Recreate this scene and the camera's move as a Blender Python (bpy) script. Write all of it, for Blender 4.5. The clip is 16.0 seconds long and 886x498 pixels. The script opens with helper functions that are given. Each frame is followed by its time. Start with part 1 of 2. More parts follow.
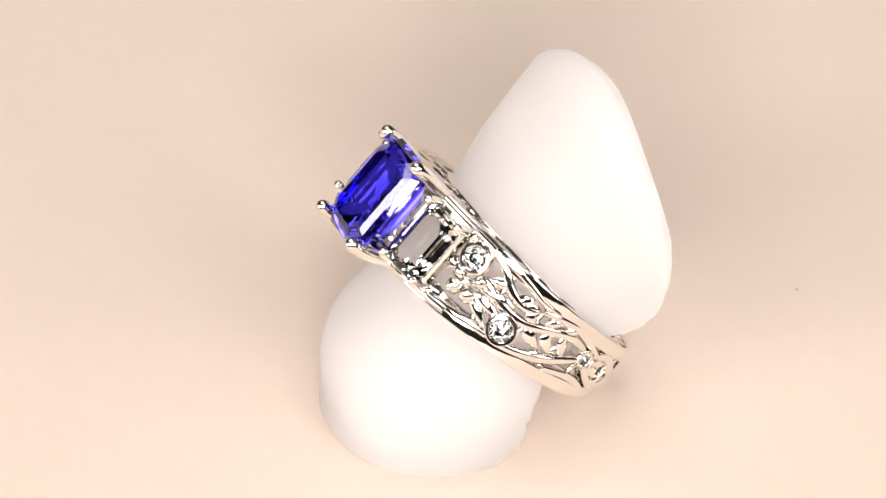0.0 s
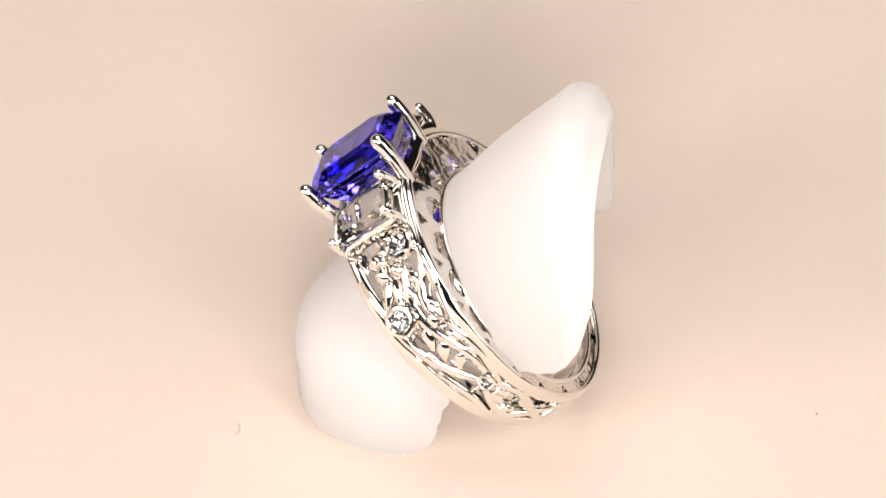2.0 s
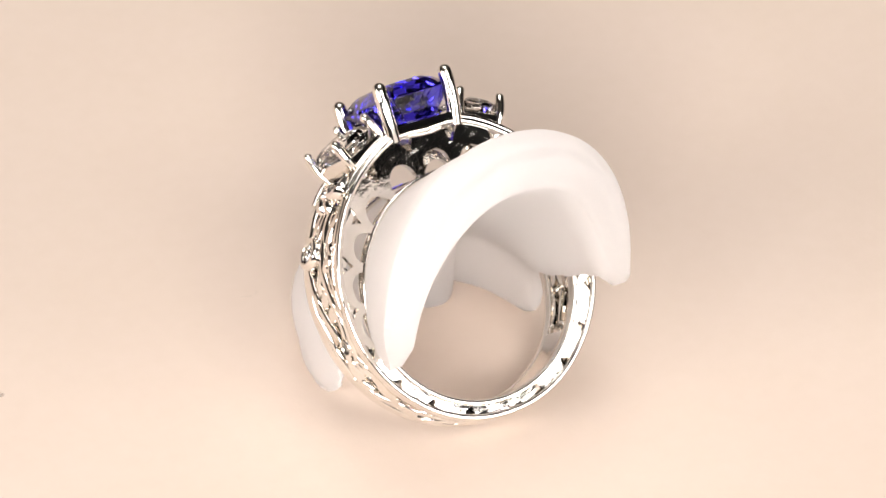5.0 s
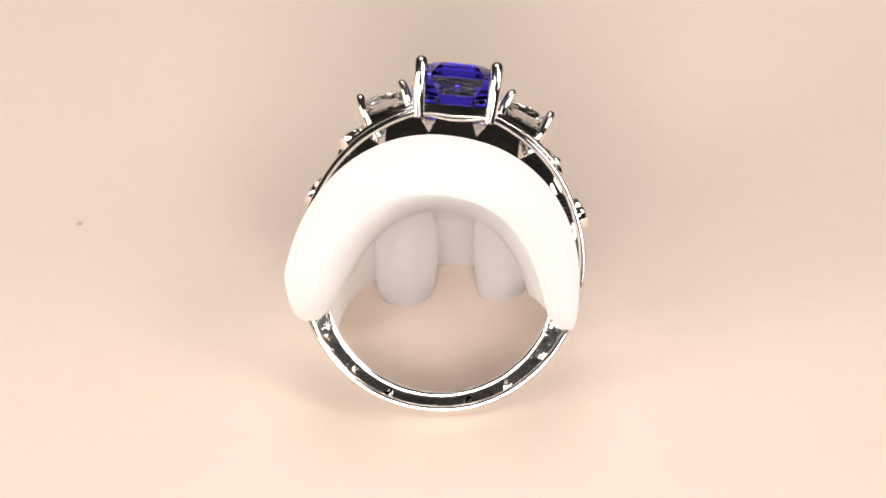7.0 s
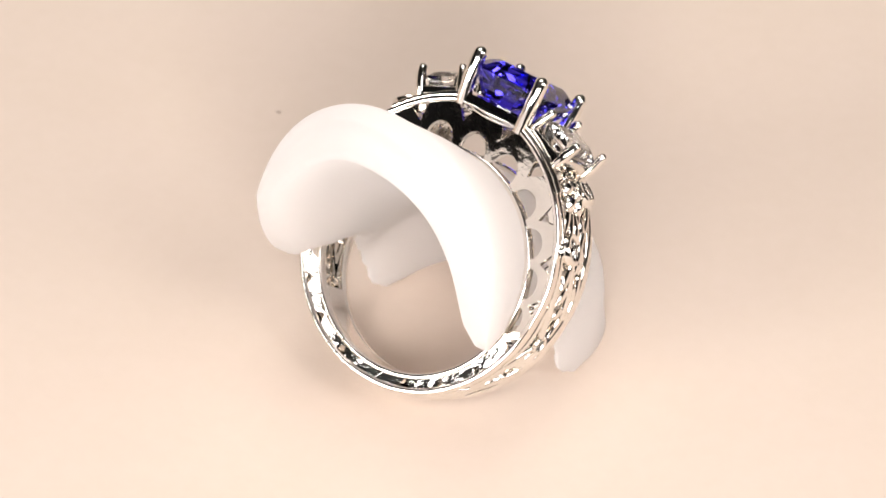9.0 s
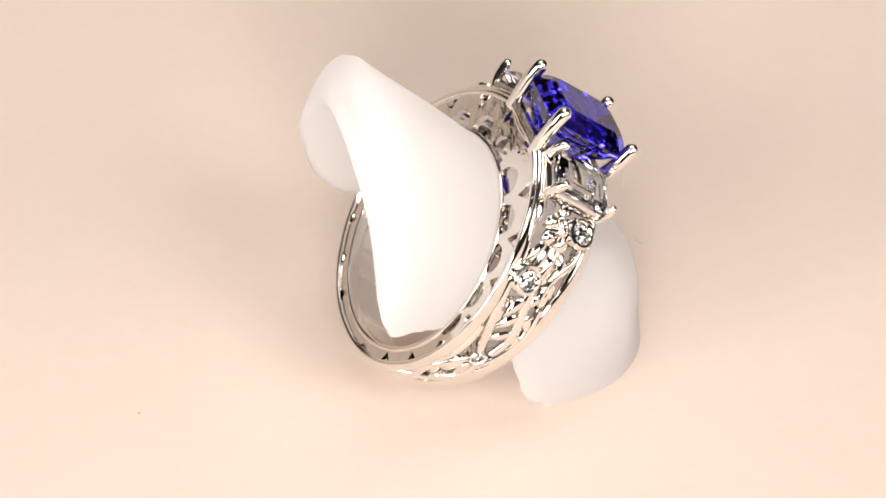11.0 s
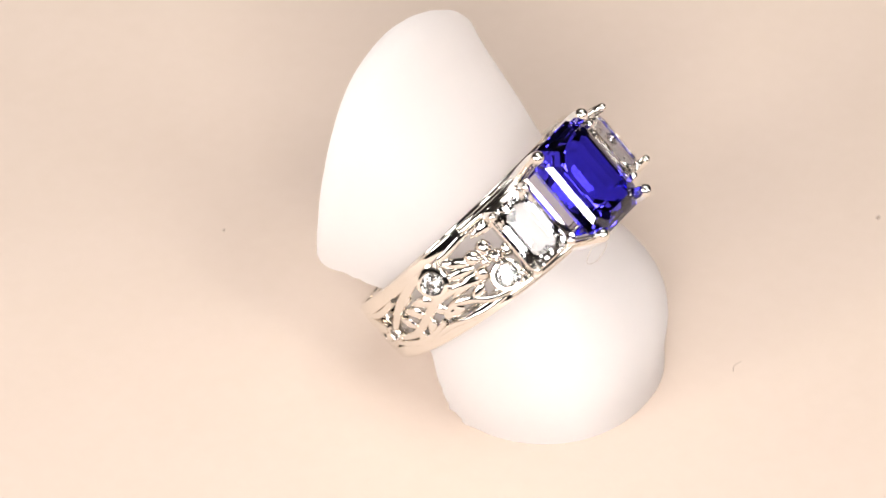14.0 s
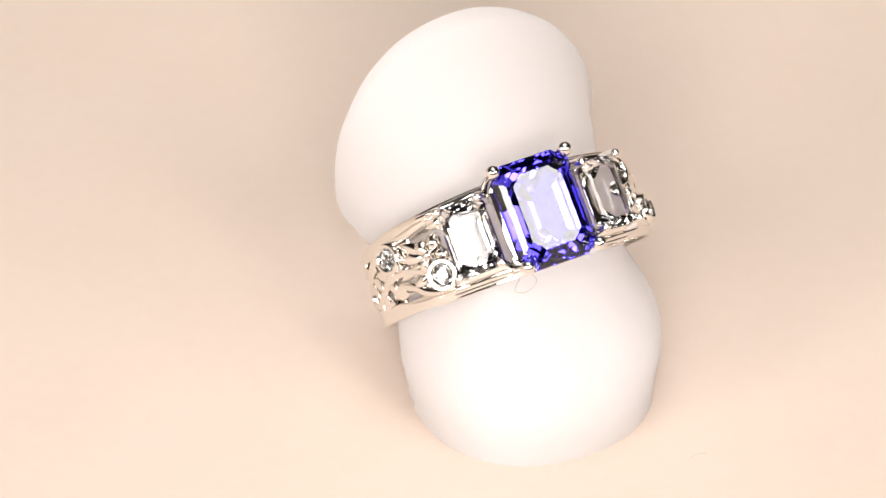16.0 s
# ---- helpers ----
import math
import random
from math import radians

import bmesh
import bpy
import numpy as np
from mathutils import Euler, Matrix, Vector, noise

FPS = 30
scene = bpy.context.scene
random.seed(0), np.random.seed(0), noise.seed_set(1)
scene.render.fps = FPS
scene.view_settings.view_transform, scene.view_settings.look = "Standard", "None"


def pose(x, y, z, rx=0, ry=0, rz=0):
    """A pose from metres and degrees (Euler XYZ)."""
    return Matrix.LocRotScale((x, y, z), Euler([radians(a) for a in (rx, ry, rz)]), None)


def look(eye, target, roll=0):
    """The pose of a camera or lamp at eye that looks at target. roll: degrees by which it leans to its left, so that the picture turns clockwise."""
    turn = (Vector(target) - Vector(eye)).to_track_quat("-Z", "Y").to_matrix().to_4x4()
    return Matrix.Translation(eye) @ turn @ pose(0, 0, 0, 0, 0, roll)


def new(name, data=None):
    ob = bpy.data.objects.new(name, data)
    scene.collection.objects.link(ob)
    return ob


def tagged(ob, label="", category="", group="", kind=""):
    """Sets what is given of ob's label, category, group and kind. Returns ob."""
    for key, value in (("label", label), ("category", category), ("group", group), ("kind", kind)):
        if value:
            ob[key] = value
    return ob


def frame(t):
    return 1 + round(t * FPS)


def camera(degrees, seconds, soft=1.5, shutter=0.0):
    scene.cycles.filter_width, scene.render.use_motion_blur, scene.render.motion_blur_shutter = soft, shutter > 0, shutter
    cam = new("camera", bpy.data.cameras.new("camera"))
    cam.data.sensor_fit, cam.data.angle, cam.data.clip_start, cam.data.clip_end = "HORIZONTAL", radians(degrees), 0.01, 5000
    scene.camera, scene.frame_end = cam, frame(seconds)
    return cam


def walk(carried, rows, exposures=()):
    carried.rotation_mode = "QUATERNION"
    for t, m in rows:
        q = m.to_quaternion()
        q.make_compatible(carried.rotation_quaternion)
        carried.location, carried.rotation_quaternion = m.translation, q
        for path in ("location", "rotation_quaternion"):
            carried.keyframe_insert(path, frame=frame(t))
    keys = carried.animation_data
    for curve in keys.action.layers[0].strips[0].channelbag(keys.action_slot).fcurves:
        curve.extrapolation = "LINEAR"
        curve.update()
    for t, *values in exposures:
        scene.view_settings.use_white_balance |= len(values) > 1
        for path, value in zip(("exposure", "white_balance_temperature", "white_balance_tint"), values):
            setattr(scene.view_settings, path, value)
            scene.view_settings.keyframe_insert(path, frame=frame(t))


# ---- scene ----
# The camera stands still; a turntable carries the ring on its stand.
MM = 0.001
FLOOR = 10.9          # height of the turntable's axis mark over the card, mm
DIST, ELEV, YAW, ROLL = 311.0, 38.12, 0.584, -1.117
cam = camera(12.0, 16.0)
cam.data.dof.use_dof, cam.data.dof.focus_distance, cam.data.dof.aperture_fstop = True, 0.299, 85
EYE = Vector((0, -DIST * math.cos(radians(ELEV)), DIST * math.sin(radians(ELEV)) + FLOOR)) * MM
CAM_POSE = pose(EYE.x, EYE.y, EYE.z, 90 - ELEV, 0, YAW) @ pose(0, 0, 0, 0, 0, ROLL)
walk(cam, [(0.0, CAM_POSE), (16.0, CAM_POSE)])

# turn of the table, degrees about the vertical axis
TURN = [(0.0, 116.0), (0.5, 108.0), (1.0, 99.6), (1.5, 91.2), (2.0, 82.9), (2.5, 75.0), (3.0, 67.2), (3.5, 59.2), (4.0, 51.1),
        (4.6, 41.2), (5.2, 31.0), (5.8, 20.6), (6.5, 8.3), (7.0, -0.2), (7.5, -8.7), (8.0, -17.0), (8.5, -25.6), (9.1, -36.1),
        (9.7, -46.8), (10.3, -57.6), (11.0, -70.3), (11.5, -79.4), (12.0, -88.1), (12.5, -96.6), (13.0, -105.2), (13.5, -113.8),
        (14.0, -122.4), (14.5, -130.9), (15.0, -139.1), (15.5, -147.0), (16.0, -154.6)]

# ---------------------------------------------------------------- light
world = bpy.data.worlds.new("studio")
scene.world = world
world.use_nodes = True
world.node_tree.nodes["Background"].inputs[0].default_value = (0.9, 0.86, 0.8, 1)
world.node_tree.nodes["Background"].inputs[1].default_value = 0.05
scene.view_settings.exposure = -0.53


def softbox(name, eye, size, watts, colour=(1.0, 0.86, 0.80)):
    lamp = bpy.data.lights.new(name, "AREA")
    lamp.shape, lamp.size, lamp.size_y, lamp.energy, lamp.color = "RECTANGLE", size[0], size[1], watts, colour
    ob = new(name, lamp)
    ob.matrix_world = look(eye, (0, 0, 0.01))
    return ob


LAMP = (1.0, 0.955, 0.922)
softbox("softbox_lamp", (0.215, -0.285, 0.365), (0.12, 0.20), 1.25, LAMP)
softbox("softbox_lamp", (-0.19, -0.368, 0.31), (0.13, 0.11), 0.95, LAMP)
softbox("side_lamp_or_fill", (-0.395, -0.285, 0.20), (0.16, 0.16), 1.9, LAMP)
# Added fill on the right, making up for the dimmed softboxes.
softbox("side_lamp_or_fill", (0.42, -0.25, 0.22), (0.16, 0.16), 0.9, LAMP)
# Unseen fill added low in front to brighten inside the stand.
softbox("front_fill", (0.0, -0.445, 0.225), (0.22, 0.09), 4.3, LAMP)
# Added overhead fill for soft ambient light; no such lamp is known.
softbox("overhead_fill", (0.0, 0.2, 1.6), (0.8, 0.8), 16.0, LAMP)


# ---------------------------------------------------------------- materials
def material(name, colour, rough=0.5, metal=0.0, **more):
    m = bpy.data.materials.new(name)
    m.use_nodes = True
    p = m.node_tree.nodes["Principled BSDF"]
    p.inputs["Base Color"].default_value = (*colour, 1)
    p.inputs["Roughness"].default_value = rough
    p.inputs["Metallic"].default_value = metal
    for key, value in more.items():
        p.inputs[key.replace("_", " ")].default_value = value
    return m


def vary(m, dark, light, scale, bump=0.0, bump_scale=None, rough=None):
    """Two-scale noise in colour, and a fine bump; sizes in noise cells per metre."""
    t = m.node_tree
    p = t.nodes["Principled BSDF"]
    co = t.nodes.new("ShaderNodeTexCoord")
    n1, n2 = t.nodes.new("ShaderNodeTexNoise"), t.nodes.new("ShaderNodeTexNoise")
    n1.inputs["Scale"].default_value, n2.inputs["Scale"].default_value = scale, scale * 11
    n1.inputs["Detail"].default_value = 4
    for n in (n1, n2):
        t.links.new(co.outputs["Object"], n.inputs["Vector"])
    mix = t.nodes.new("ShaderNodeMath")
    mix.operation = "MULTIPLY_ADD"
    mix.inputs[1].default_value = 0.6
    half = t.nodes.new("ShaderNodeMath")
    half.operation = "MULTIPLY"
    half.inputs[1].default_value = 0.4
    t.links.new(n2.outputs[0], half.inputs[0])
    t.links.new(n1.outputs[0], mix.inputs[0])
    t.links.new(half.outputs[0], mix.inputs[2])
    ramp = t.nodes.new("ShaderNodeValToRGB")
    ramp.color_ramp.elements[0].position, ramp.color_ramp.elements[1].position = 0.3, 0.7
    ramp.color_ramp.elements[0].color, ramp.color_ramp.elements[1].color = (*dark, 1), (*light, 1)
    t.links.new(mix.outputs[0], ramp.inputs[0])
    t.links.new(ramp.outputs[0], p.inputs["Base Color"])
    if bump:
        n3, b = t.nodes.new("ShaderNodeTexNoise"), t.nodes.new("ShaderNodeBump")
        n3.inputs["Scale"].default_value, n3.inputs["Detail"].default_value = bump_scale or scale * 20, 5
        t.links.new(co.outputs["Object"], n3.inputs["Vector"])
        b.inputs["Strength"].default_value, b.inputs["Distance"].default_value = bump, 0.0002
        t.links.new(n3.outputs[0], b.inputs["Height"])
        t.links.new(b.outputs[0], p.inputs["Normal"])
    return m


def glass(name, colour, ior):
    m = bpy.data.materials.new(name)
    m.use_nodes = True
    t = m.node_tree
    t.nodes.clear()
    g, o = t.nodes.new("ShaderNodeBsdfGlass"), t.nodes.new("ShaderNodeOutputMaterial")
    g.inputs["Color"].default_value, g.inputs["IOR"].default_value, g.inputs["Roughness"].default_value = (*colour, 1), ior, 0.0
    t.links.new(g.outputs[0], o.inputs[0])
    return m


def translucent(m, share, colour):
    """Lets part of the light through, as thin resin does."""
    t = m.node_tree
    p, o = t.nodes["Principled BSDF"], t.nodes["Material Output"]
    tr, mix = t.nodes.new("ShaderNodeBsdfTranslucent"), t.nodes.new("ShaderNodeMixShader")
    tr.inputs["Color"].default_value, mix.inputs[0].default_value = (*colour, 1), share
    t.links.new(p.outputs[0], mix.inputs[1])
    t.links.new(tr.outputs[0], mix.inputs[2])
    t.links.new(mix.outputs[0], o.inputs[0])
    return m


CARD = vary(material("cream_card", (0.60, 0.495, 0.42), 0.75), (0.585, 0.48, 0.40), (0.61, 0.505, 0.43), 60, 0.06, 2500)
WHITE = vary(material("white_resin", (0.815, 0.795, 0.79), 0.5), (0.795, 0.775, 0.77), (0.835, 0.815, 0.81), 160, 0.12, 900)
GOLD = vary(material("white_gold", (0.9, 0.88, 0.85), 0.06, 1.0), (0.855, 0.82, 0.77), (0.905, 0.875, 0.83), 400, 0.03, 3000)
SATIN = vary(material("white_gold_satin", (0.9, 0.88, 0.85), 0.07, 1.0), (0.855, 0.82, 0.77), (0.905, 0.875, 0.83), 500, 0.3, 900)
BLUE = material("blue_gem", (0.058, 0.044, 0.80), 0.0, 0.0, IOR=1.69, Transmission_Weight=1.0)
DIAMOND = glass("diamond", (0.99, 0.99, 0.99), 1.95)
STEP_DIAMOND = glass("step_cut_diamond", (0.99, 0.99, 0.99), 1.6)
translucent(WHITE, 0.74, (0.94, 0.925, 0.92))
LINT = material("pale_lint", (0.5, 0.42, 0.36), 0.8)
DUST = material("grey_dust", (0.36, 0.29, 0.24), 0.9)
WALL = vary(material("studio_wall", (0.06, 0.058, 0.058), 0.9), (0.055, 0.053, 0.053), (0.066, 0.064, 0.064), 3)
CEILING = vary(material("ceiling_paint", (0.4, 0.39, 0.38), 0.9), (0.38, 0.37, 0.36), (0.42, 0.41, 0.40), 3)
DESK = vary(material("desk_top", (0.5, 0.42, 0.33), 0.6), (0.44, 0.36, 0.28), (0.54, 0.46, 0.37), 12)


# ---------------------------------------------------------------- building helpers
def mesh_of(name, verts, faces, mat, smooth=False):
    me = bpy.data.meshes.new(name)
    me.from_pydata([tuple(v) for v in verts], [], faces)
    bm = bmesh.new()
    bm.from_mesh(me)
    bmesh.ops.remove_doubles(bm, verts=bm.verts, dist=1e-7)
    bmesh.ops.recalc_face_normals(bm, faces=bm.faces)
    bm.to_mesh(me)
    bm.free()
    me.materials.append(mat)
    if smooth:
        me.polygons.foreach_set("use_smooth", [True] * len(me.polygons))
        me.set_sharp_from_angle(angle=radians(smooth if smooth is not True else 40))
    return me


def part(name, data, parent, label=""):
    """One mesh under a thing or a part; vertices are in the thing's own space."""
    ob = new(name, data)
    ob.parent = parent
    if label:
        tagged(ob, label)
    return ob


class Shape:
    """A growing list of vertices (given in mm, kept in metres) and faces."""

    def __init__(self):
        self.v, self.f = [], []

    def add(self, verts, faces):
        k = len(self.v)
        self.v += [Vector(p) * MM for p in verts]
        self.f += [tuple(i + k for i in f) for f in faces]
        return self

    def loft(self, loops, closed=True, caps=True):
        """Skin over loops of equal length."""
        n = len(loops[0])
        faces = []
        for i in range(len(loops) - 1):
            for j in range(n if closed else n - 1):
                k = (j + 1) % n
                faces.append((i * n + j, i * n + k, (i + 1) * n + k, (i + 1) * n + j))
        if caps:
            faces.append(tuple(range(n - 1, -1, -1)))
            faces.append(tuple((len(loops) - 1) * n + j for j in range(n)))
        return self.add([p for l in loops for p in l], faces)

    def tube(self, path, radius, sides=10, flat=1.0, up=None):
        """A rod along a path, with round tapered ends; radius is a number or a function of 0..1."""
        path = [Vector(p) for p in path]
        rad = radius if callable(radius) else (lambda s: radius)
        loops, ref = [], Vector(up) if up else Vector((0.31, 0.85, 0.42))
        n = len(path)
        for i, p in enumerate(path):
            d = (path[min(i + 1, n - 1)] - path[max(i - 1, 0)]).normalized()
            s = d.cross(ref).normalized()
            u = s.cross(d)
            r = rad(i / (n - 1))
            loops.append([p + r * (math.cos(t) * s + flat * math.sin(t) * u) for t in (2 * math.pi * k / sides for k in range(sides))])
        return self.loft(loops)

    def mesh(self, name, mat, smooth=False):
        return mesh_of(name, self.v, self.f, mat, smooth)


def bezier(p0, p1, p2, p3, n=12):
    p0, p1, p2, p3 = map(Vector, (p0, p1, p2, p3))
    return [(1 - t) ** 3 * p0 + 3 * t * (1 - t) ** 2 * p1 + 3 * t * t * (1 - t) * p2 + t ** 3 * p3 for t in (i / n for i in range(n + 1))]


# ---------------------------------------------------------------- structure
def studio():
    """A dim room round the desk."""
    s = Shape()
    def slab(lo, hi):
        x0, y0, z0 = lo
        x1, y1, z1 = hi
        v = [(x, y, z) for z in (z0, z1) for y in (y0, y1) for x in (x0, x1)]
        return Shape().add(v, [(0, 2, 3, 1), (4, 5, 7, 6), (0, 1, 5, 4), (2, 6, 7, 3), (0, 4, 6, 2), (1, 3, 7, 5)])
    for name, lo, hi, mat in (("floor", (-1800, -1800, -800), (1800, 1800, -750), WALL), ("ceiling", (-1800, -1800, 1650), (1800, 1800, 1700), CEILING),
                              ("wall_north", (-1800, 1800, -750), (1800, 1900, 1650), WALL), ("wall_south", (-1800, -1900, -750), (1800, -1800, 1650), WALL),
                              ("wall_east", (1800, -1800, -750), (1900, 1800, 1650), WALL), ("wall_west", (-1900, -1800, -750), (-1800, 1800, 1650), WALL)):
        ob = new(name, slab(lo, hi).mesh(name, mat))
        tagged(ob, "plain dim studio " + name.split("_")[0], kind="structure")
    desk = new("desk")
    tagged(desk, "plain wooden desk under the turntable", "desk")
    part("desktop", slab((-600, -350, -45), (600, 500, -20)).mesh("desktop", DESK), desk)
    for x in (-560, 520):
        for y in (-320, 430):
            part("leg", slab((x, y, -750), (x + 40, y + 40, -45)).mesh("leg", DESK), desk)


def paper():
    """A wide cream sheet on the desk whose back and one side curl up a little."""
    nx, ny = 28, 20
    # Out of view; the curl is added so the ring's wall reflects cream.
    def lift(x, y):
        d = max(0.0, -x - 300, min(y - 170, 350 - x))
        return -19.5 + 200 * (d / 260) ** 2
    grid = [[(-560 + 1120 * i / nx, -330 + 770 * j / ny) for i in range(nx + 1)] for j in range(ny + 1)]
    s = Shape()
    s.loft([[(x, y, lift(x, y)) for x, y in row] + [(x, y, lift(x, y) - 0.4) for x, y in row[::-1]] for row in grid])
    ob = new("paper_reflector", s.mesh("paper_reflector", CARD, 60))
    tagged(ob, "unseen wide sheet of cream paper, curled up for reflections", kind="structure")


def turntable():
    """A round disc covered with cream card, with a few specks of dust on it."""
    table = new("turntable")
    tagged(table, "round turntable covered with plain cream card", "turntable")
    def disc(r, z0, z1, mat, name):
        n = 96
        loops = [[(rr * math.cos(2 * math.pi * k / n), rr * math.sin(2 * math.pi * k / n), z) for k in range(n)] for rr, z in ((r - 1, z0), (r, z0 + 1), (r, z1 - 1), (r - 1, z1))]
        return Shape().loft(loops).mesh(name, mat, 30)
    part("foot", disc(60, -20, -6, WALL, "foot"), table)
    part("card_top", disc(190, -6, 0, CARD, "card_top"), table, "smooth cream card")
    return table


# ---------------------------------------------------------------- stand
def stand():
    """A white saddle-shaped half tube: floor rim, waist through the ring, upright open end."""
    thing = new("ring_stand")
    tagged(thing, "white matte saddle-shaped ring stand with rough rims", "ring stand")
    part("shell", stand_shell(), thing)
    for x, y, r, h in ((-5.6, 9.1, 2.6, 12.0), (1.7, 9.2, 2.2, 12.0)):
        part("inner_rib", rib(x, y, r, h), thing)
    return thing


def arc(c, e1, e2, w, h, alpha, p, n=48):
    """Points over an arched section from one side to the other; p squares the arch."""
    c, e1, e2 = Vector(c), Vector(e1).normalized(), Vector(e2).normalized()
    out = []
    for i in range(n + 1):
        t = radians(-alpha + 2 * alpha * i / n)
        s, k = math.sin(t), math.cos(t)
        out.append(c + w * math.copysign(abs(s) ** (2 / p), s) * e1 + h * math.copysign(abs(k) ** (2 / p), k) * e2)
    return out


STAND = [  # centre, across, outward, half width, rise, half angle, squareness, thickness
    ((-2.25, 4.45, -10.9), (1.0, -0.05, 0.0), (0.05, 1.0, 0.0), 8.95, 8.75, 93, 2.16, 1.3),
    ((-2.3, 4.25, -9.6), (1.0, -0.05, 0.0), (0.03, 1.0, 0.04), 9.15, 8.85, 105, 2.1, 1.5),
    ((-2.5, 3.4, -5.0), (1.0, -0.05, 0.0), (0.0, 0.98, 0.17), 9.6, 9.1, 109, 2.0, 2.3),
    ((-2.75, -1.29, -1.82), (0.99, -0.13, -0.02), (0.1, 0.67, 0.74), 8.25, 8.25, 98, 2.0, 3.2),
    ((-2.92, -6.45, 0.65), (1, 0, 0), (0.03, 0.44, 0.9), 9.7, 11.0, 98, 2.1, 3.7),
    ((-3.45, -9.0, 1.92), (1.0, -0.05, -0.2), (0.19, 0.19, 0.99), 10.65, 13.6, 93, 2.18, 4.3),
]


def stand_shell():
    """The half tube, with rounded ends, thinner towards its long edges, which are roughly broken."""
    arcs = [arc(*s[:7]) for s in STAND]
    thick = [s[7] for s in STAND]
    n, steps = len(arcs[0]), 8
    outer, depth = [], []
    for i in range(len(arcs) - 1):
        for k in range(steps + (i == len(arcs) - 2)):
            t = k / steps
            row = []
            for j in range(n):
                p0, p1, p2, p3 = (arcs[min(max(i + d, 0), len(arcs) - 1)][j] for d in (-1, 0, 1, 2))
                row.append(0.5 * (2 * p1 + (p2 - p0) * t + (2 * p0 - 5 * p1 + 4 * p2 - p3) * t * t + (3 * p1 - p0 - 3 * p2 + p3) * t ** 3))
            outer.append(row)
            depth.append(thick[i] * (1 - t) + thick[i + 1] * t)
    m = len(outer)
    for i in range(m - 6, m):                         # corners of the upright end are rounded off
        row, pull = outer[i], 0.05 * ((i - m + 7) / 6) ** 2.2
        half, line = (n - 1) / 2, []
        for j in range(n):
            u = half + (j - half) * (1 - pull)
            k = min(int(u), n - 2)
            line.append(row[k].lerp(row[k + 1], u - k))
        outer[i] = line
    inner, along = [], []
    for i, row in enumerate(outer):
        line, way = [], []
        for j, p in enumerate(row):
            du = (outer[min(i + 1, m - 1)][j] - outer[max(i - 1, 0)][j]).normalized()
            dv = row[min(j + 1, n - 1)] - row[max(j - 1, 0)]
            nn = du.cross(dv).normalized()
            e = min(j, n - 1 - j)
            taper = 0.22 + 0.78 * math.sin(math.pi * j / (n - 1)) ** 0.4
            if e < 3 and i < m - 7:                   # broken edge
                p += 0.08 * (3 - e) * Vector((noise.noise(p * 1.9), noise.noise(p * 1.9 + Vector((9, 2, 4))), noise.noise(p * 1.7 + Vector((3, 7, 1)))))
            line.append(p - nn * depth[i] * taper)
            way.append(du)
        inner.append(line)
        along.append(way)
    loops = [o + q[::-1] for o, q in zip(outer, inner)]
    o, q, way = outer[-1], inner[-1], along[-1]
    for deg in (30, 60, 80):                          # rounded upright end
        c, sn = math.cos(radians(deg)), math.sin(radians(deg))
        mid = [(a + b) / 2 for a, b in zip(o, q)]
        push = [0.35 * (a - b).length * sn * w for a, b, w in zip(o, q, way)]
        loops.append([mm + (a - mm) * c + w for mm, a, w in zip(mid, o, push)] + [mm + (b - mm) * c + w for mm, b, w in zip(mid, q, push)][::-1])
    s = Shape()
    s.loft([[Vector((p.x, p.y, max(p.z, -FLOOR) + FLOOR)) for p in l] for l in loops])
    return s.mesh("shell", WHITE, 60)


def rib(x, y, r, h):
    """A rounded lump that stands inside the foot."""
    s, n = Shape(), 24
    loops = []
    for k in range(9):
        t = k / 8
        rr = r * (0.86 + 0.14 * math.sin(math.pi * min(1, t * 2.2) / 2)) * (1 - 0.6 * t * t)
        c = Vector((x + 0.9 * t * t * (1 if x < -2 else -1), y - 4.2 * t ** 2.2, h * t))
        loops.append([c + Vector((rr * math.cos(a) * (1 + 0.06 * math.sin(3 * a + x)), rr * math.sin(a), 0)) for a in (2 * math.pi * i / n for i in range(n))])
    s.loft(loops)
    return s.mesh("inner_rib", WHITE, 60)


# ---------------------------------------------------------------- ring
RING = Matrix(((-0.99184, -0.07923, 0.09988, -2.75), (0.12586, -0.73329, 0.66817, -1.29), (0.0203, 0.67529, 0.73727, -1.82 + FLOOR), (0, 0, 0, 1)))
RING = RING @ pose(0, 0, 0, 0, 0, 5.5)
R_IN = 8.4


PROFILE = ((0, 12.1), (12.5, 12.4), (36, 11.8), (60, 11.1), (90, 10.42), (135, 10.0), (180, 9.85))


def r_out(phi):
    """Outer radius of the shank; phi in degrees from the gem."""
    phi = abs((phi + 180) % 360 - 180)
    for (p0, r0), (p1, r1) in zip(PROFILE, PROFILE[1:]):
        if phi <= p1:
            return r0 + (r1 - r0) * (phi - p0) / (p1 - p0)
    return PROFILE[-1][1]


def polar(r, phi, b):
    return Vector((r * math.sin(radians(phi)), b, r * math.cos(radians(phi))))


def half_width(phi):
    k = (1 + math.cos(radians(phi))) / 2
    return 2.0 + 1.4 * k


def ring_strip(s, lo, hi, b0, b1, p0, p1, n):
    """A bar bent round the ring's axis; its bounds are functions of the angle."""
    full = abs(p1 - p0) >= 359.9
    loops = []
    for i in range(n + (0 if full else 1)):
        p = p0 + (p1 - p0) * i / n
        loops.append([polar(lo(p), p, b0(p)), polar(hi(p), p, b0(p)), polar(hi(p), p, b1(p)), polar(lo(p), p, b1(p))])
    if full:
        loops.append(loops[0])
    return s.loft(loops, caps=not full)


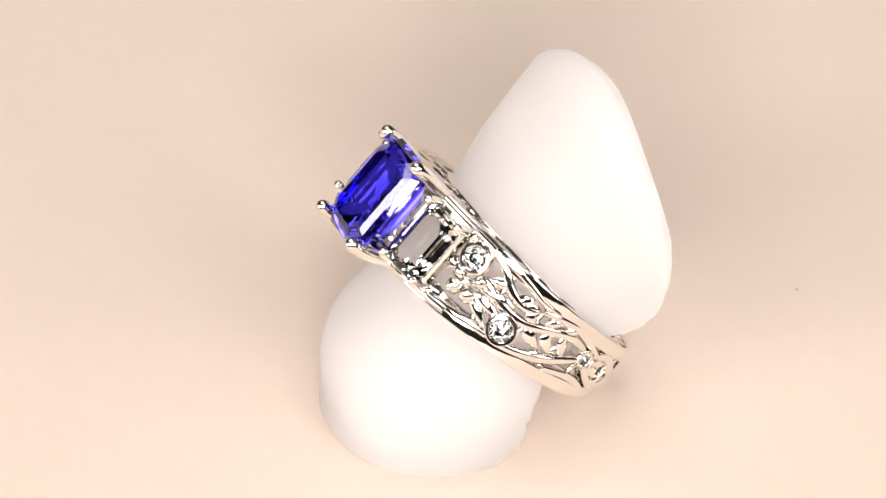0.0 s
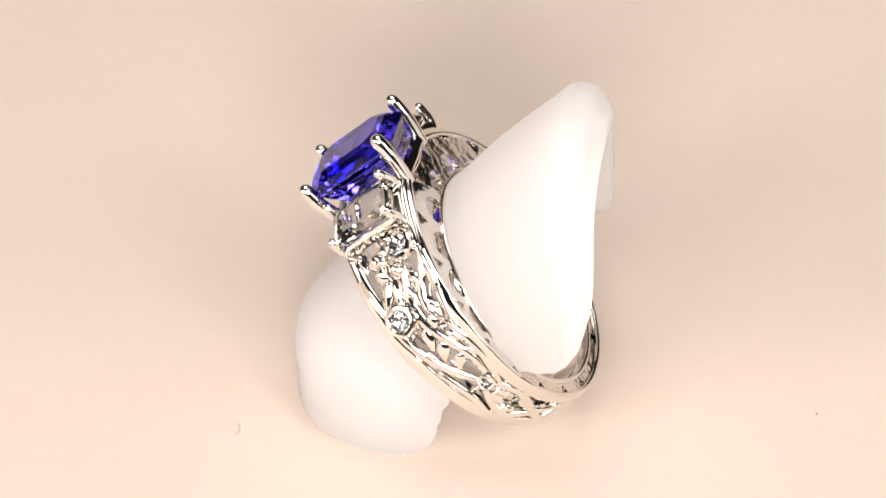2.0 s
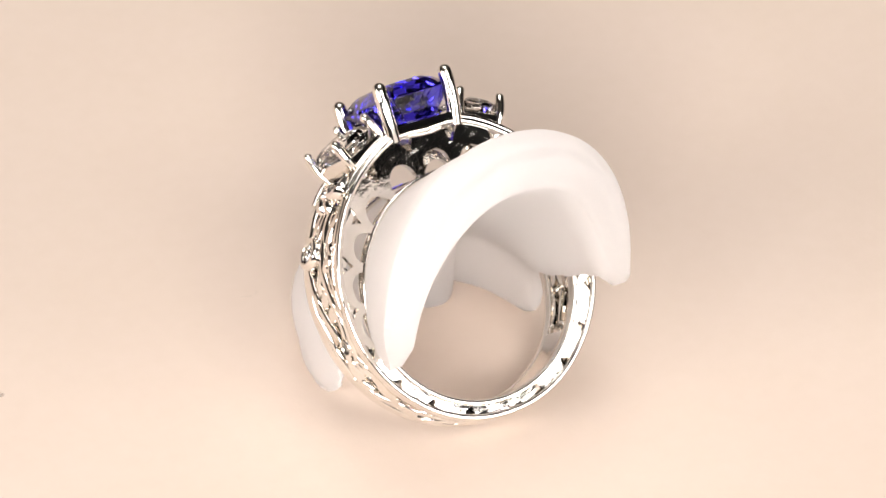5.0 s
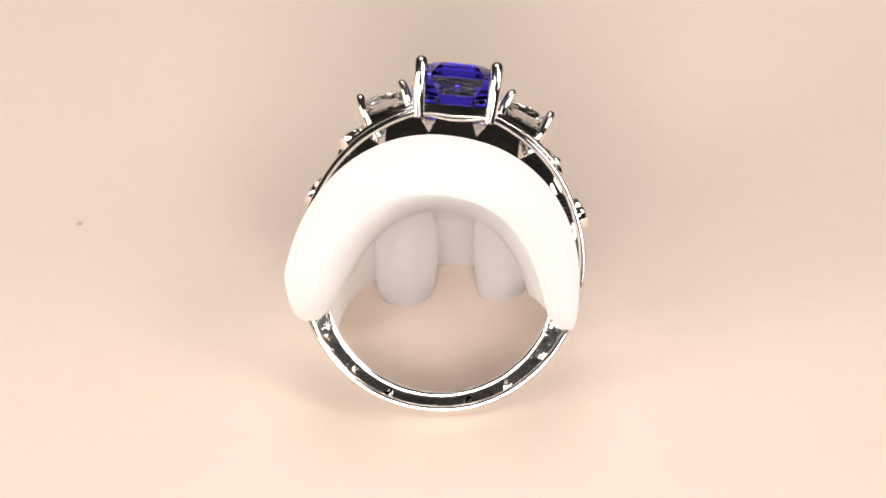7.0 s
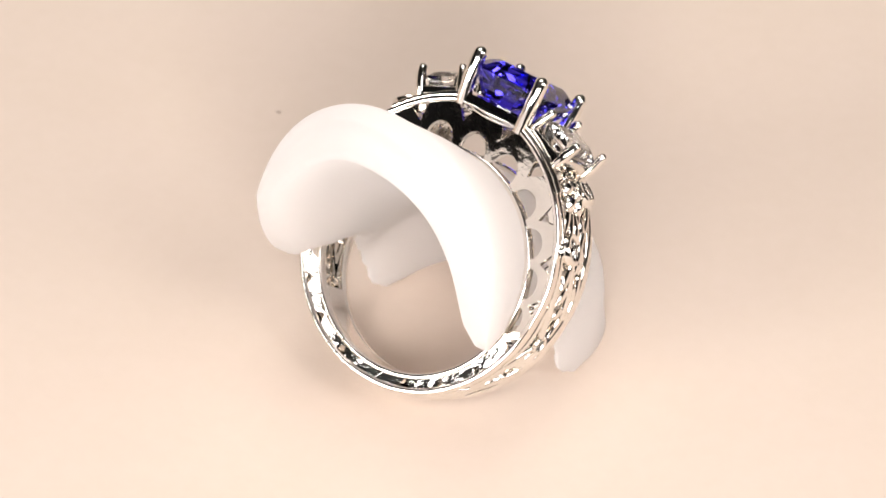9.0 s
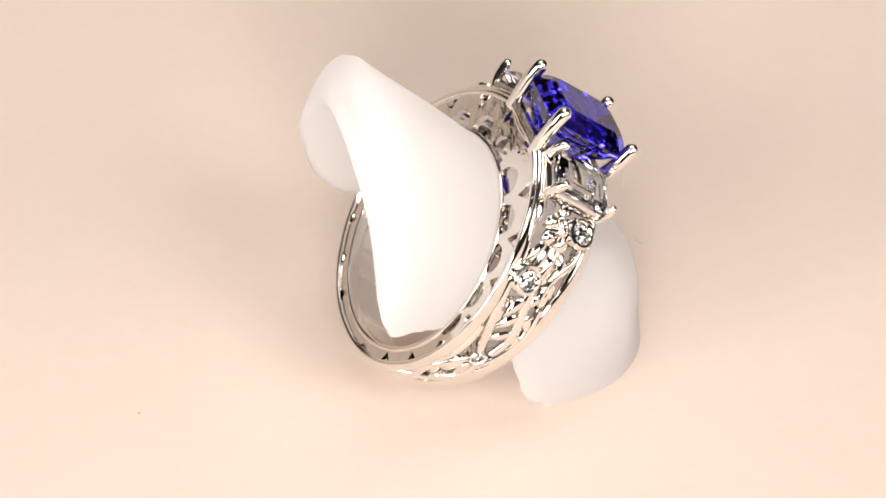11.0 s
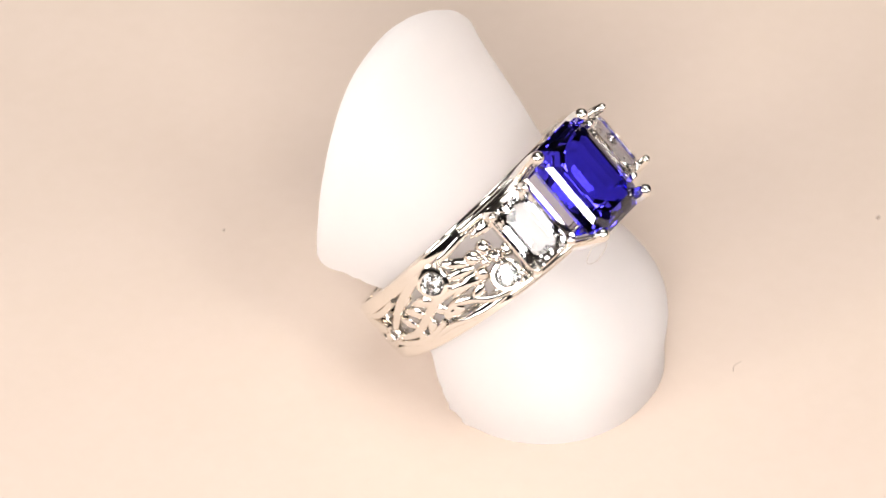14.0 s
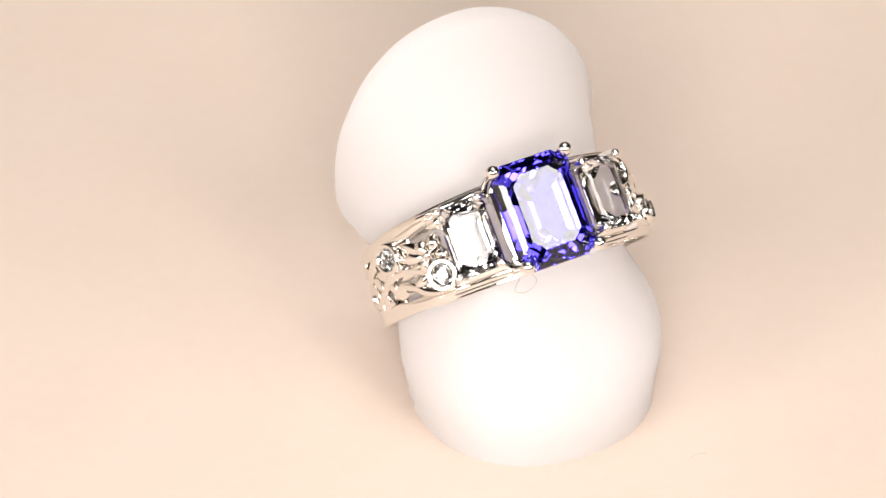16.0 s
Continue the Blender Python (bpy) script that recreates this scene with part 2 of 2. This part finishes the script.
def step_cut(place, w, l, corner, steps):
    """An emerald cut; place maps (across, along, up) into the ring's space; steps run from keel to table."""
    loops = []
    for k, h in steps:
        x, y = w / 2 * k, l / 2 - (1 - k) * w / 2
        c = min(corner * w * (0.35 + 0.65 * k), x * 0.8)
        loops.append([place((px, py, h)) for px, py in ((x, -y + c), (x, y - c), (x - c, y), (-x + c, y), (-x, y - c), (-x, -y + c), (-x + c, -y), (x - c, -y))])
    return Shape().loft(loops)


def cut_steps(top, bot, table=0.62):
    mid = (1 + table) / 2
    return ((0.05, bot), (0.24, bot * 0.89), (0.46, bot * 0.72), (0.66, bot * 0.51), (0.83, bot * 0.29), (0.985, -0.08), (1.0, 0.0), (1.0, 0.12), (mid + 0.07, top * 0.50), (mid - 0.06, top * 0.80), (table, top))


def rod(path, r0, r1, sides=14, dome=True):
    """A prong: tapered rod with a domed top."""
    path = [Vector(p) for p in path]
    d = (path[-1] - path[-2]).normalized()
    n = len(path)
    rr = [r0 + (r1 - r0) * i / (n - 1) for i in range(n)]
    if dome:
        tip = path[-1]
        for a in (25, 50, 70, 84):
            path.append(tip + d * r1 * math.sin(radians(a)))
            rr.append(r1 * math.cos(radians(a)))
    k = len(path) - 1
    return Shape().tube(path, lambda t: rr[round(t * k)], sides)


def smooth_path(pts, n=8):
    pts = [Vector(p) for p in pts]
    out = []
    for i in range(len(pts) - 1):
        p0, p1, p2, p3 = (pts[min(max(i + d, 0), len(pts) - 1)] for d in (-1, 0, 1, 2))
        for k in range(n):
            t = k / n
            out.append(0.5 * (2 * p1 + (p2 - p0) * t + (2 * p0 - 5 * p1 + 4 * p2 - p3) * t * t + (3 * p1 - p0 - 3 * p2 + p3) * t ** 3))
    return out + [pts[-1]]


def on_face(sgn):
    """Maps (degrees from the gem, across, height) onto the shank's outer face, on one half of the ring."""
    return lambda phi, b, h=0.0: polar(r_out(phi) + h, sgn * phi, sgn * b * half_width(phi) / (2.4 + 0.425 * (1 + math.cos(radians(phi)))))


def vine(face, pts, width=0.5, h=-0.12, dome=0.2):
    """A flat branch with a domed top, lying level with the rails."""
    path = smooth_path([(p[0], p[1], 0) for p in pts])
    n, loops = len(path), []
    for i, p in enumerate(path):
        d = path[min(i + 1, n - 1)] - path[max(i - 1, 0)]
        R = r_out(p.x)
        u, v = radians(d.x) * R, d.y
        k = math.hypot(u, v)
        u, v = u / k, v / k
        w = width * (0.45 + 0.55 * math.sin(math.pi * min(1, 0.12 + 0.80 * i / (n - 1))) ** 0.7)
        loops.append([face(p.x - math.degrees(q * w * v / R), p.y + q * w * u, h + z) for q, z in
                      ((-0.8, -0.9), (-1, 0), (-0.8, 0.55 * dome), (-0.35, dome), (0.35, dome), (0.8, 0.55 * dome), (1, 0), (0.8, -0.9))])
    return Shape().loft(loops)


def leaf(face, phi, b, turn, length, width, rise=0.35, h=-0.1, round_=0.8):
    """A ridged, pointed blade lying on the face; turn is degrees from the way round the ring."""
    c, sn = math.cos(radians(turn)), math.sin(radians(turn))
    R = r_out(phi)
    def at(u, v, z):
        return face(phi + math.degrees((u * c - v * sn) / R), b + u * sn + v * c, h + z)
    loops = []
    for i in range(13):
        t = i / 12
        w = max(0.03, width / 2 * math.sin(math.pi * t ** round_) ** 0.8)
        z = rise * math.sin(math.pi * t) ** 0.6
        loops.append([at(t * length, v * w, q * z - low * math.sin(math.pi * t) ** 0.5) for v, q, low in
                      ((-0.8, 0, 0.7), (-1, 0, 0), (-0.55, 0.7, 0), (0, 1, 0), (0.55, 0.7, 0), (1, 0, 0), (0.8, 0, 0.7))])
    return Shape().loft(loops)


def bezel(face, phi, b, r, rise):
    """A turned collar, and the round diamond that it holds."""
    n = 28
    o = face(phi, b, 0)
    up = (face(phi, b, 1) - o).normalized()
    e1 = Vector((0, 1, 0))
    e2 = up.cross(e1)
    turn = lambda rr, h, k, m, off=0.0: o + up * h + rr * (math.cos(2 * math.pi * (k + off) / m) * e1 + math.sin(2 * math.pi * (k + off) / m) * e2)
    collar = Shape().loft([[turn(rr * r, h, k, n) for k in range(n)] for rr, h in
                           ((0.80, -1.3), (0.98, rise - 0.75), (1.02, rise - 0.26), (0.98, rise - 0.08), (0.90, rise), (0.76, rise + 0.01), (0.68, rise - 0.05), (0.63, rise - 0.16), (0.60, rise - 0.6), (0.4, rise - 0.9))])
    m = 16
    g = 0.64 * r
    stone = Shape().loft([[turn(rr * g, rise - 0.2 + h * g, k, m, off) for k in range(m)] for rr, h, off in
                          ((0.02, -0.85, 0), (0.55, -0.42, 0.5), (1.0, -0.03, 0), (1.0, 0.03, 0), (0.80, 0.20, 0.5), (0.55, 0.34, 0))])
    return collar, stone


def openings(phi):
    """Bounds of the side wall's half-moon and three-cornered openings at an angle."""
    a = abs((phi + 180) % 360 - 180)
    ro = r_out(phi)
    room = ro - 0.42 - (R_IN + 0.38)
    step = 19.0
    u = (phi + step / 2) % step - step / 2
    moon = 0.0
    if a < 104.5:
        q = u / 7.3
        moon = min(1.7, room * 0.52) * math.sqrt(max(0.0, 1 - q * q)) if abs(q) < 1 else 0.0
    v = phi % step - step / 2
    tri = 0.0
    if 4 < a < 172:
        half = math.degrees((0.80 if a < 110 else 0.55) / ro)
        tri = (min(1.35, room * 0.56) if a < 110 else 0.72) * max(0.0, 1 - abs(v) / half)
    return R_IN + 0.38 + moon, ro - 0.42 - tri


def side_wall(thing, sgn):
    """A pierced wall between an inner and an outer rail."""
    w = half_width
    n = 1080
    wall = part("side_wall", wall_mesh(sgn, n), thing, "pierced wall with half-moon and triangular openings")
    s = Shape()
    ring_strip(s, lambda p: R_IN, lambda p: R_IN + 0.40, lambda p: sgn * (w(p) + 0.04), lambda p: sgn * (w(p) - 0.95), -180, 180, 240)
    part("inner_rail", bevelled(s, "inner_rail", 0.10), wall)
    s = Shape()
    ring_strip(s, lambda p: r_out(p) - 0.46, lambda p: r_out(p), lambda p: sgn * (w(p) + 0.10), lambda p: sgn * (w(p) - 0.92), -180, 180, 240)
    part("outer_rail", bevelled(s, "outer_rail", 0.13), wall)


def bevelled(s, name, size):
    """Round off the long edges."""
    me = s.mesh(name, GOLD)
    bm = bmesh.new()
    bm.from_mesh(me)
    sharp = [e for e in bm.edges if len(e.link_faces) == 2 and e.calc_face_angle() > radians(40)]
    bmesh.ops.bevel(bm, geom=sharp, offset=size * MM, segments=2, affect="EDGES", profile=0.5)
    bm.to_mesh(me)
    bm.free()
    me.polygons.foreach_set("use_smooth", [True] * len(me.polygons))
    me.set_sharp_from_angle(angle=radians(50))
    return me


def wall_mesh(sgn, n):
    s = Shape()
    ring_strip(s, lambda p: openings(p)[0], lambda p: openings(p)[1], lambda p: sgn * (half_width(p) - 0.12), lambda p: sgn * (half_width(p) - 0.62), -180, 180, n)
    return s.mesh("side_wall", SATIN, 35)


def ring():
    thing = new("gemstone_ring")
    tagged(thing, "white gold filigree ring with blue emerald-cut centre stone", "ring")
    for sgn in (1, -1):
        side_wall(thing, sgn)
    w = half_width
    s = Shape()                                       # closed back of the shank
    ring_strip(s, lambda p: R_IN + 0.02, lambda p: R_IN + 0.5, lambda p: -w(p) + 0.5, lambda p: w(p) - 0.5, 128, 232, 80)
    part("inner_band", s.mesh("inner_band", GOLD, 40), thing)
    s = Shape()
    ring_strip(s, lambda p: r_out(p) - 0.5, lambda p: r_out(p) - 0.08, lambda p: -w(p) + 0.5, lambda p: w(p) - 0.5, 163, 197, 40)
    part("back_plate", s.mesh("back_plate", GOLD, 40), thing)

    stone = step_cut(lambda q: (q[0], q[1], q[2] + 14.6), 6.0, 7.95, 0.17, cut_steps(1.15, -3.2))
    part("centre_stone", stone.mesh("centre_stone", BLUE), thing, "deep violet-blue emerald-cut gemstone")
    seat = Shape()
    rect = [(2.5, -3.0), (2.5, 3.0), (2.2, 3.3), (-2.2, 3.3), (-2.5, 3.0), (-2.5, -3.0), (-2.2, -3.3), (2.2, -3.3)]
    loops = [[(x * k, y * k2, h) for x, y in rect] for k, k2, h in ((1.12, 1.06, 12.0), (1.12, 1.06, 12.55), (1.02, 0.98, 12.7), (0.9, 0.9, 12.4), (0.9, 0.9, 12.0), (1.12, 1.06, 12.0))]
    seat.loft(loops, caps=False)
    part("seat", seat.mesh("seat", GOLD, 35), thing)
    for sb in (-1, 1):
        s = Shape().tube(bezier((-2.6, 3.05 * sb, 12.15), (-1.5, 3.2 * sb, 11.4), (1.5, 3.2 * sb, 11.4), (2.6, 3.05 * sb, 12.15), 14), 0.22)
        part("gallery_bar", s.mesh("gallery_bar", GOLD, 60), thing)

    for sgn in (-1, 1):
        face = on_face(sgn)
        m = pose(5.25 * sgn, 0, 12.55, 0, 23.5 * sgn, 0)
        stone = step_cut(lambda q: m @ Vector(q), 3.5, 5.3, 0.17, cut_steps(0.55, -1.7, 0.6))
        side = part("side_stone", stone.mesh("side_stone", STEP_DIAMOND), thing, "clear emerald-cut diamond")
        s = Shape()
        rim = [(1.6, -2.4), (1.6, 2.4), (1.3, 2.65), (-1.3, 2.65), (-1.6, 2.4), (-1.6, -2.4), (-1.3, -2.65), (1.3, -2.65)]
        s.loft([[m @ Vector((x * k, y * k, h)) for x, y in rim] for k, h in ((1.08, -1.5), (1.08, -0.75), (0.98, -0.55), (0.84, -0.85), (0.84, -1.5), (1.08, -1.5))], caps=False)
        part("stone_seat", s.mesh("stone_seat", GOLD, 35), thing)
        for sb in (-1, 1):
            p = rod(bezier((2.62 * sgn, 3.0 * sb, 11.6), (2.72 * sgn, 3.3 * sb, 12.8), (2.84 * sgn, 3.65 * sb, 14.2), (2.78 * sgn, 3.60 * sb, 15.5), 10), 0.54, 0.54)
            part("prong", p.mesh("prong", GOLD, 50), thing)
            for x, top in ((-1.62, 0.75), (1.62, 0.70)):
                base, mid, tip = (m @ Vector(q) for q in ((x * sgn * 0.9, 2.35 * sb, -1.9), (x * sgn * 1.06, 2.75 * sb, -0.5), (x * sgn, 2.5 * sb, top)))
                p = rod(bezier(base, base * 0.4 + mid * 0.6, mid, tip, 8), 0.40, 0.37, 12)
                part("prong", p.mesh("prong", GOLD, 50), thing)
            # swept shoulder from the side stone down to the rail
            s = Shape().tube([polar(r_out(q) + 0.1, sgn * q, sb * (half_width(q) - 0.35)) for q in range(10, 42, 3)], lambda t: 0.34 - 0.1 * t, 10)
            part("shoulder", s.mesh("shoulder", GOLD, 60), thing)

        for phi, b, r, rise in ((36.9, 1.5, 1.22, 0.75), (59.7, -1.25, 1.22, 0.55), (99.0, 0.5, 0.72, 0.1)):
            collar, diamond = bezel(face, phi, b, r, rise)
            holder = part("bezel", collar.mesh("bezel", GOLD, 35), thing, "round polished collar")
            part("diamond", diamond.mesh("diamond", DIAMOND), holder, "small round brilliant diamond")

        # flower beside the first collar
        for turn, length, width in ((36, 1.55, 1.2), (-50, 1.6, 1.25), (-122, 1.6, 1.25), (165, 1.5, 1.2)):
            p = leaf(face, 39.5, -0.15, turn, length, width, 0.5, 0.12, 1.6)
            part("petal", p.mesh("petal", GOLD, 62), thing)
        s = Shape()
        o = face(39.5, -0.15, 0.5)
        s.loft([[o + 0.42 * Vector((math.cos(radians(e)) * math.cos(a), math.cos(radians(e)) * math.sin(a), math.sin(radians(e)))) for a in (2 * math.pi * i / 14 for i in range(14))] for e in (-88, -60, -30, 0, 30, 60, 88)])
        part("flower_bead", s.mesh("flower_bead", GOLD, 80), thing)

        # stems
        for width, *pts in ((0.36, (40, 2.6), (47, 2.2), (53, 1.4), (60, 1.0), (66, 1.3)),
                            (0.30, (42, 2.7), (50, 2.7), (58, 2.5), (66, 2.2), (74, 2.2)),
                            (0.40, (43, 0.8), (51, 0.3), (58, 0.0), (66, 0.1), (76, 0.8), (86, 1.3), (95, 1.1)),
                            (0.34, (34, -2.6), (42, -2.5), (50, -2.3), (57, -2.3)),
                            (0.40, (61, -2.3), (71, -1.9), (81, -1.3), (90, -0.5), (96, 0.1)),
                            (0.32, (68, 1.6), (76, 2.0), (86, 2.1), (96, 1.7), (104, 1.2)),
                            (0.38, (102, 1.0), (112, 1.4), (122, 0.9), (132, -0.2), (144, -1.3), (158, -1.5)),
                            (0.38, (102, -0.1), (110, -0.9), (120, -1.4), (130, -0.6), (142, 0.6), (156, 1.5)),
                            (0.32, (84, -1.8), (94, -1.5), (104, -1.5), (114, -2.0)),
                            (0.32, (146, -1.4), (154, 0.0), (162, 1.1), (168, 1.6))):
            part("vine", vine(face, pts, width).mesh("vine", GOLD, 45), thing)
        # blades
        for phi, b, turn, length, width in ((27, -2.2, 4, 2.4, 1.0), (27, 0.2, 0, 1.5, 1.2), (26, 2.2, -3, 1.8, 0.9),
                                            (43, -0.6, -30, 2.7, 0.85), (44, -0.3, -12, 3.0, 0.85), (44, 0.1, 9, 3.0, 0.85), (45, 1.0, 20, 2.0, 0.8),
                                            (57, 0.9, 42, 1.5, 1.0), (60, 1.2, 12, 1.5, 0.9), (63, 1.0, -25, 1.3, 0.9),
                                            (66, -0.1, -20, 2.1, 0.95), (74, 0.4, -36, 1.9, 0.95), (82, 0.9, -48, 1.7, 0.9),
                                            (74, -1.6, 30, 1.3, 0.7), (72, 1.0, 36, 1.6, 0.8), (81, 1.4, 28, 1.3, 0.7),
                                            (104, 0.5, 8, 1.9, 0.8), (105, 0.0, -14, 1.9, 0.8), (112, 1.4, 16, 1.6, 0.7), (114, -1.2, 30, 1.6, 0.7), (118, 0.9, -28, 1.7, 0.7),
                                            (120, -1.3, -16, 1.5, 0.7), (130, -0.3, 28, 1.5, 0.7), (132, 0.0, -30, 1.5, 0.7), (140, 0.6, 22, 1.4, 0.7), (142, -1.1, -18, 1.4, 0.7)):
            p = leaf(face, phi, b, turn, length, width, 0.2)
            part("leaf", p.mesh("leaf", GOLD, 62), thing)
        # deeper cross bars that tie the two walls
        for phi in (50, 68, 86, 104, 122, 142):
            s = Shape().tube([polar(r_out(phi) - 0.9, sgn * (phi + 2 * math.sin(t * 3)), (half_width(phi) - 0.5) * t) for t in (-1, -0.6, -0.2, 0.2, 0.6, 1)], 0.24, 8)
            part("cross_bar", s.mesh("cross_bar", GOLD, 60), thing)
    return thing


# ---------------------------------------------------------------- dust
def crumbs():
    """Specks and hairs that lie on the card and ride round with it."""
    out = []
    for x, y, r in ((-31.3, 17.5, 0.22), (-3.4, -25.65, 0.13)):
        s = Shape()
        n = 9
        s.loft([[(x + r * k * math.cos(a) * (1 + 0.3 * math.sin(2 * a + x)), y + 0.7 * r * k * math.sin(a), h * r) for a in (2 * math.pi * i / n for i in range(n))] for k, h in ((0.7, 0.0), (1.0, 0.3), (0.8, 0.7), (0.3, 0.9))])
        out.append(tagged(new("dust_speck", s.mesh("dust_speck", DUST, 40)), "tiny grey-brown dust speck on the cream card", "dust", "dust on the card"))
    s = Shape().tube([(-9.65 + 0.7 * t, 16.7 + 0.25 * t * t, 0.03 + 0.02 * t * t) for t in (-1, -0.6, -0.2, 0.2, 0.6, 1)], 0.026, 6)
    out.append(tagged(new("lint_fibre", s.mesh("lint_fibre", LINT, 60)), "short curled grey fibre lying on cream card", "fibre", "dust on the card"))
    return out


def prong_hair():
    """A fine hair caught under one of the big prongs."""
    s = Shape().tube(smooth_path([(-2.6, -4.1, 15.2), (-2.2, -4.6, 14.2), (-2.9, -5.0, 13.3), (-3.6, -4.7, 13.0), (-3.4, -4.2, 13.6), (-2.7, -3.6, 14.6)]), 0.018, 6)
    return tagged(new("lint_fibre", s.mesh("lint_fibre", LINT, 60)), "fine pale hair caught under a ring prong", "fibre")


# ---------------------------------------------------------------- the place
studio()
paper()
TABLE = turntable()
STAND_THING = stand()
RING_THING = ring()
CRUMBS = crumbs()
HAIR = prong_hair()


def motions():
    seat = Matrix.Translation(RING.translation * MM) @ RING.to_3x3().to_4x4()
    for thing, m in ((TABLE, Matrix()), (STAND_THING, Matrix()), (RING_THING, seat), (HAIR, seat), *((c, Matrix()) for c in CRUMBS)):
        walk(thing, [(t, pose(0, 0, 0, 0, 0, a) @ m) for t, a in TURN])


motions()
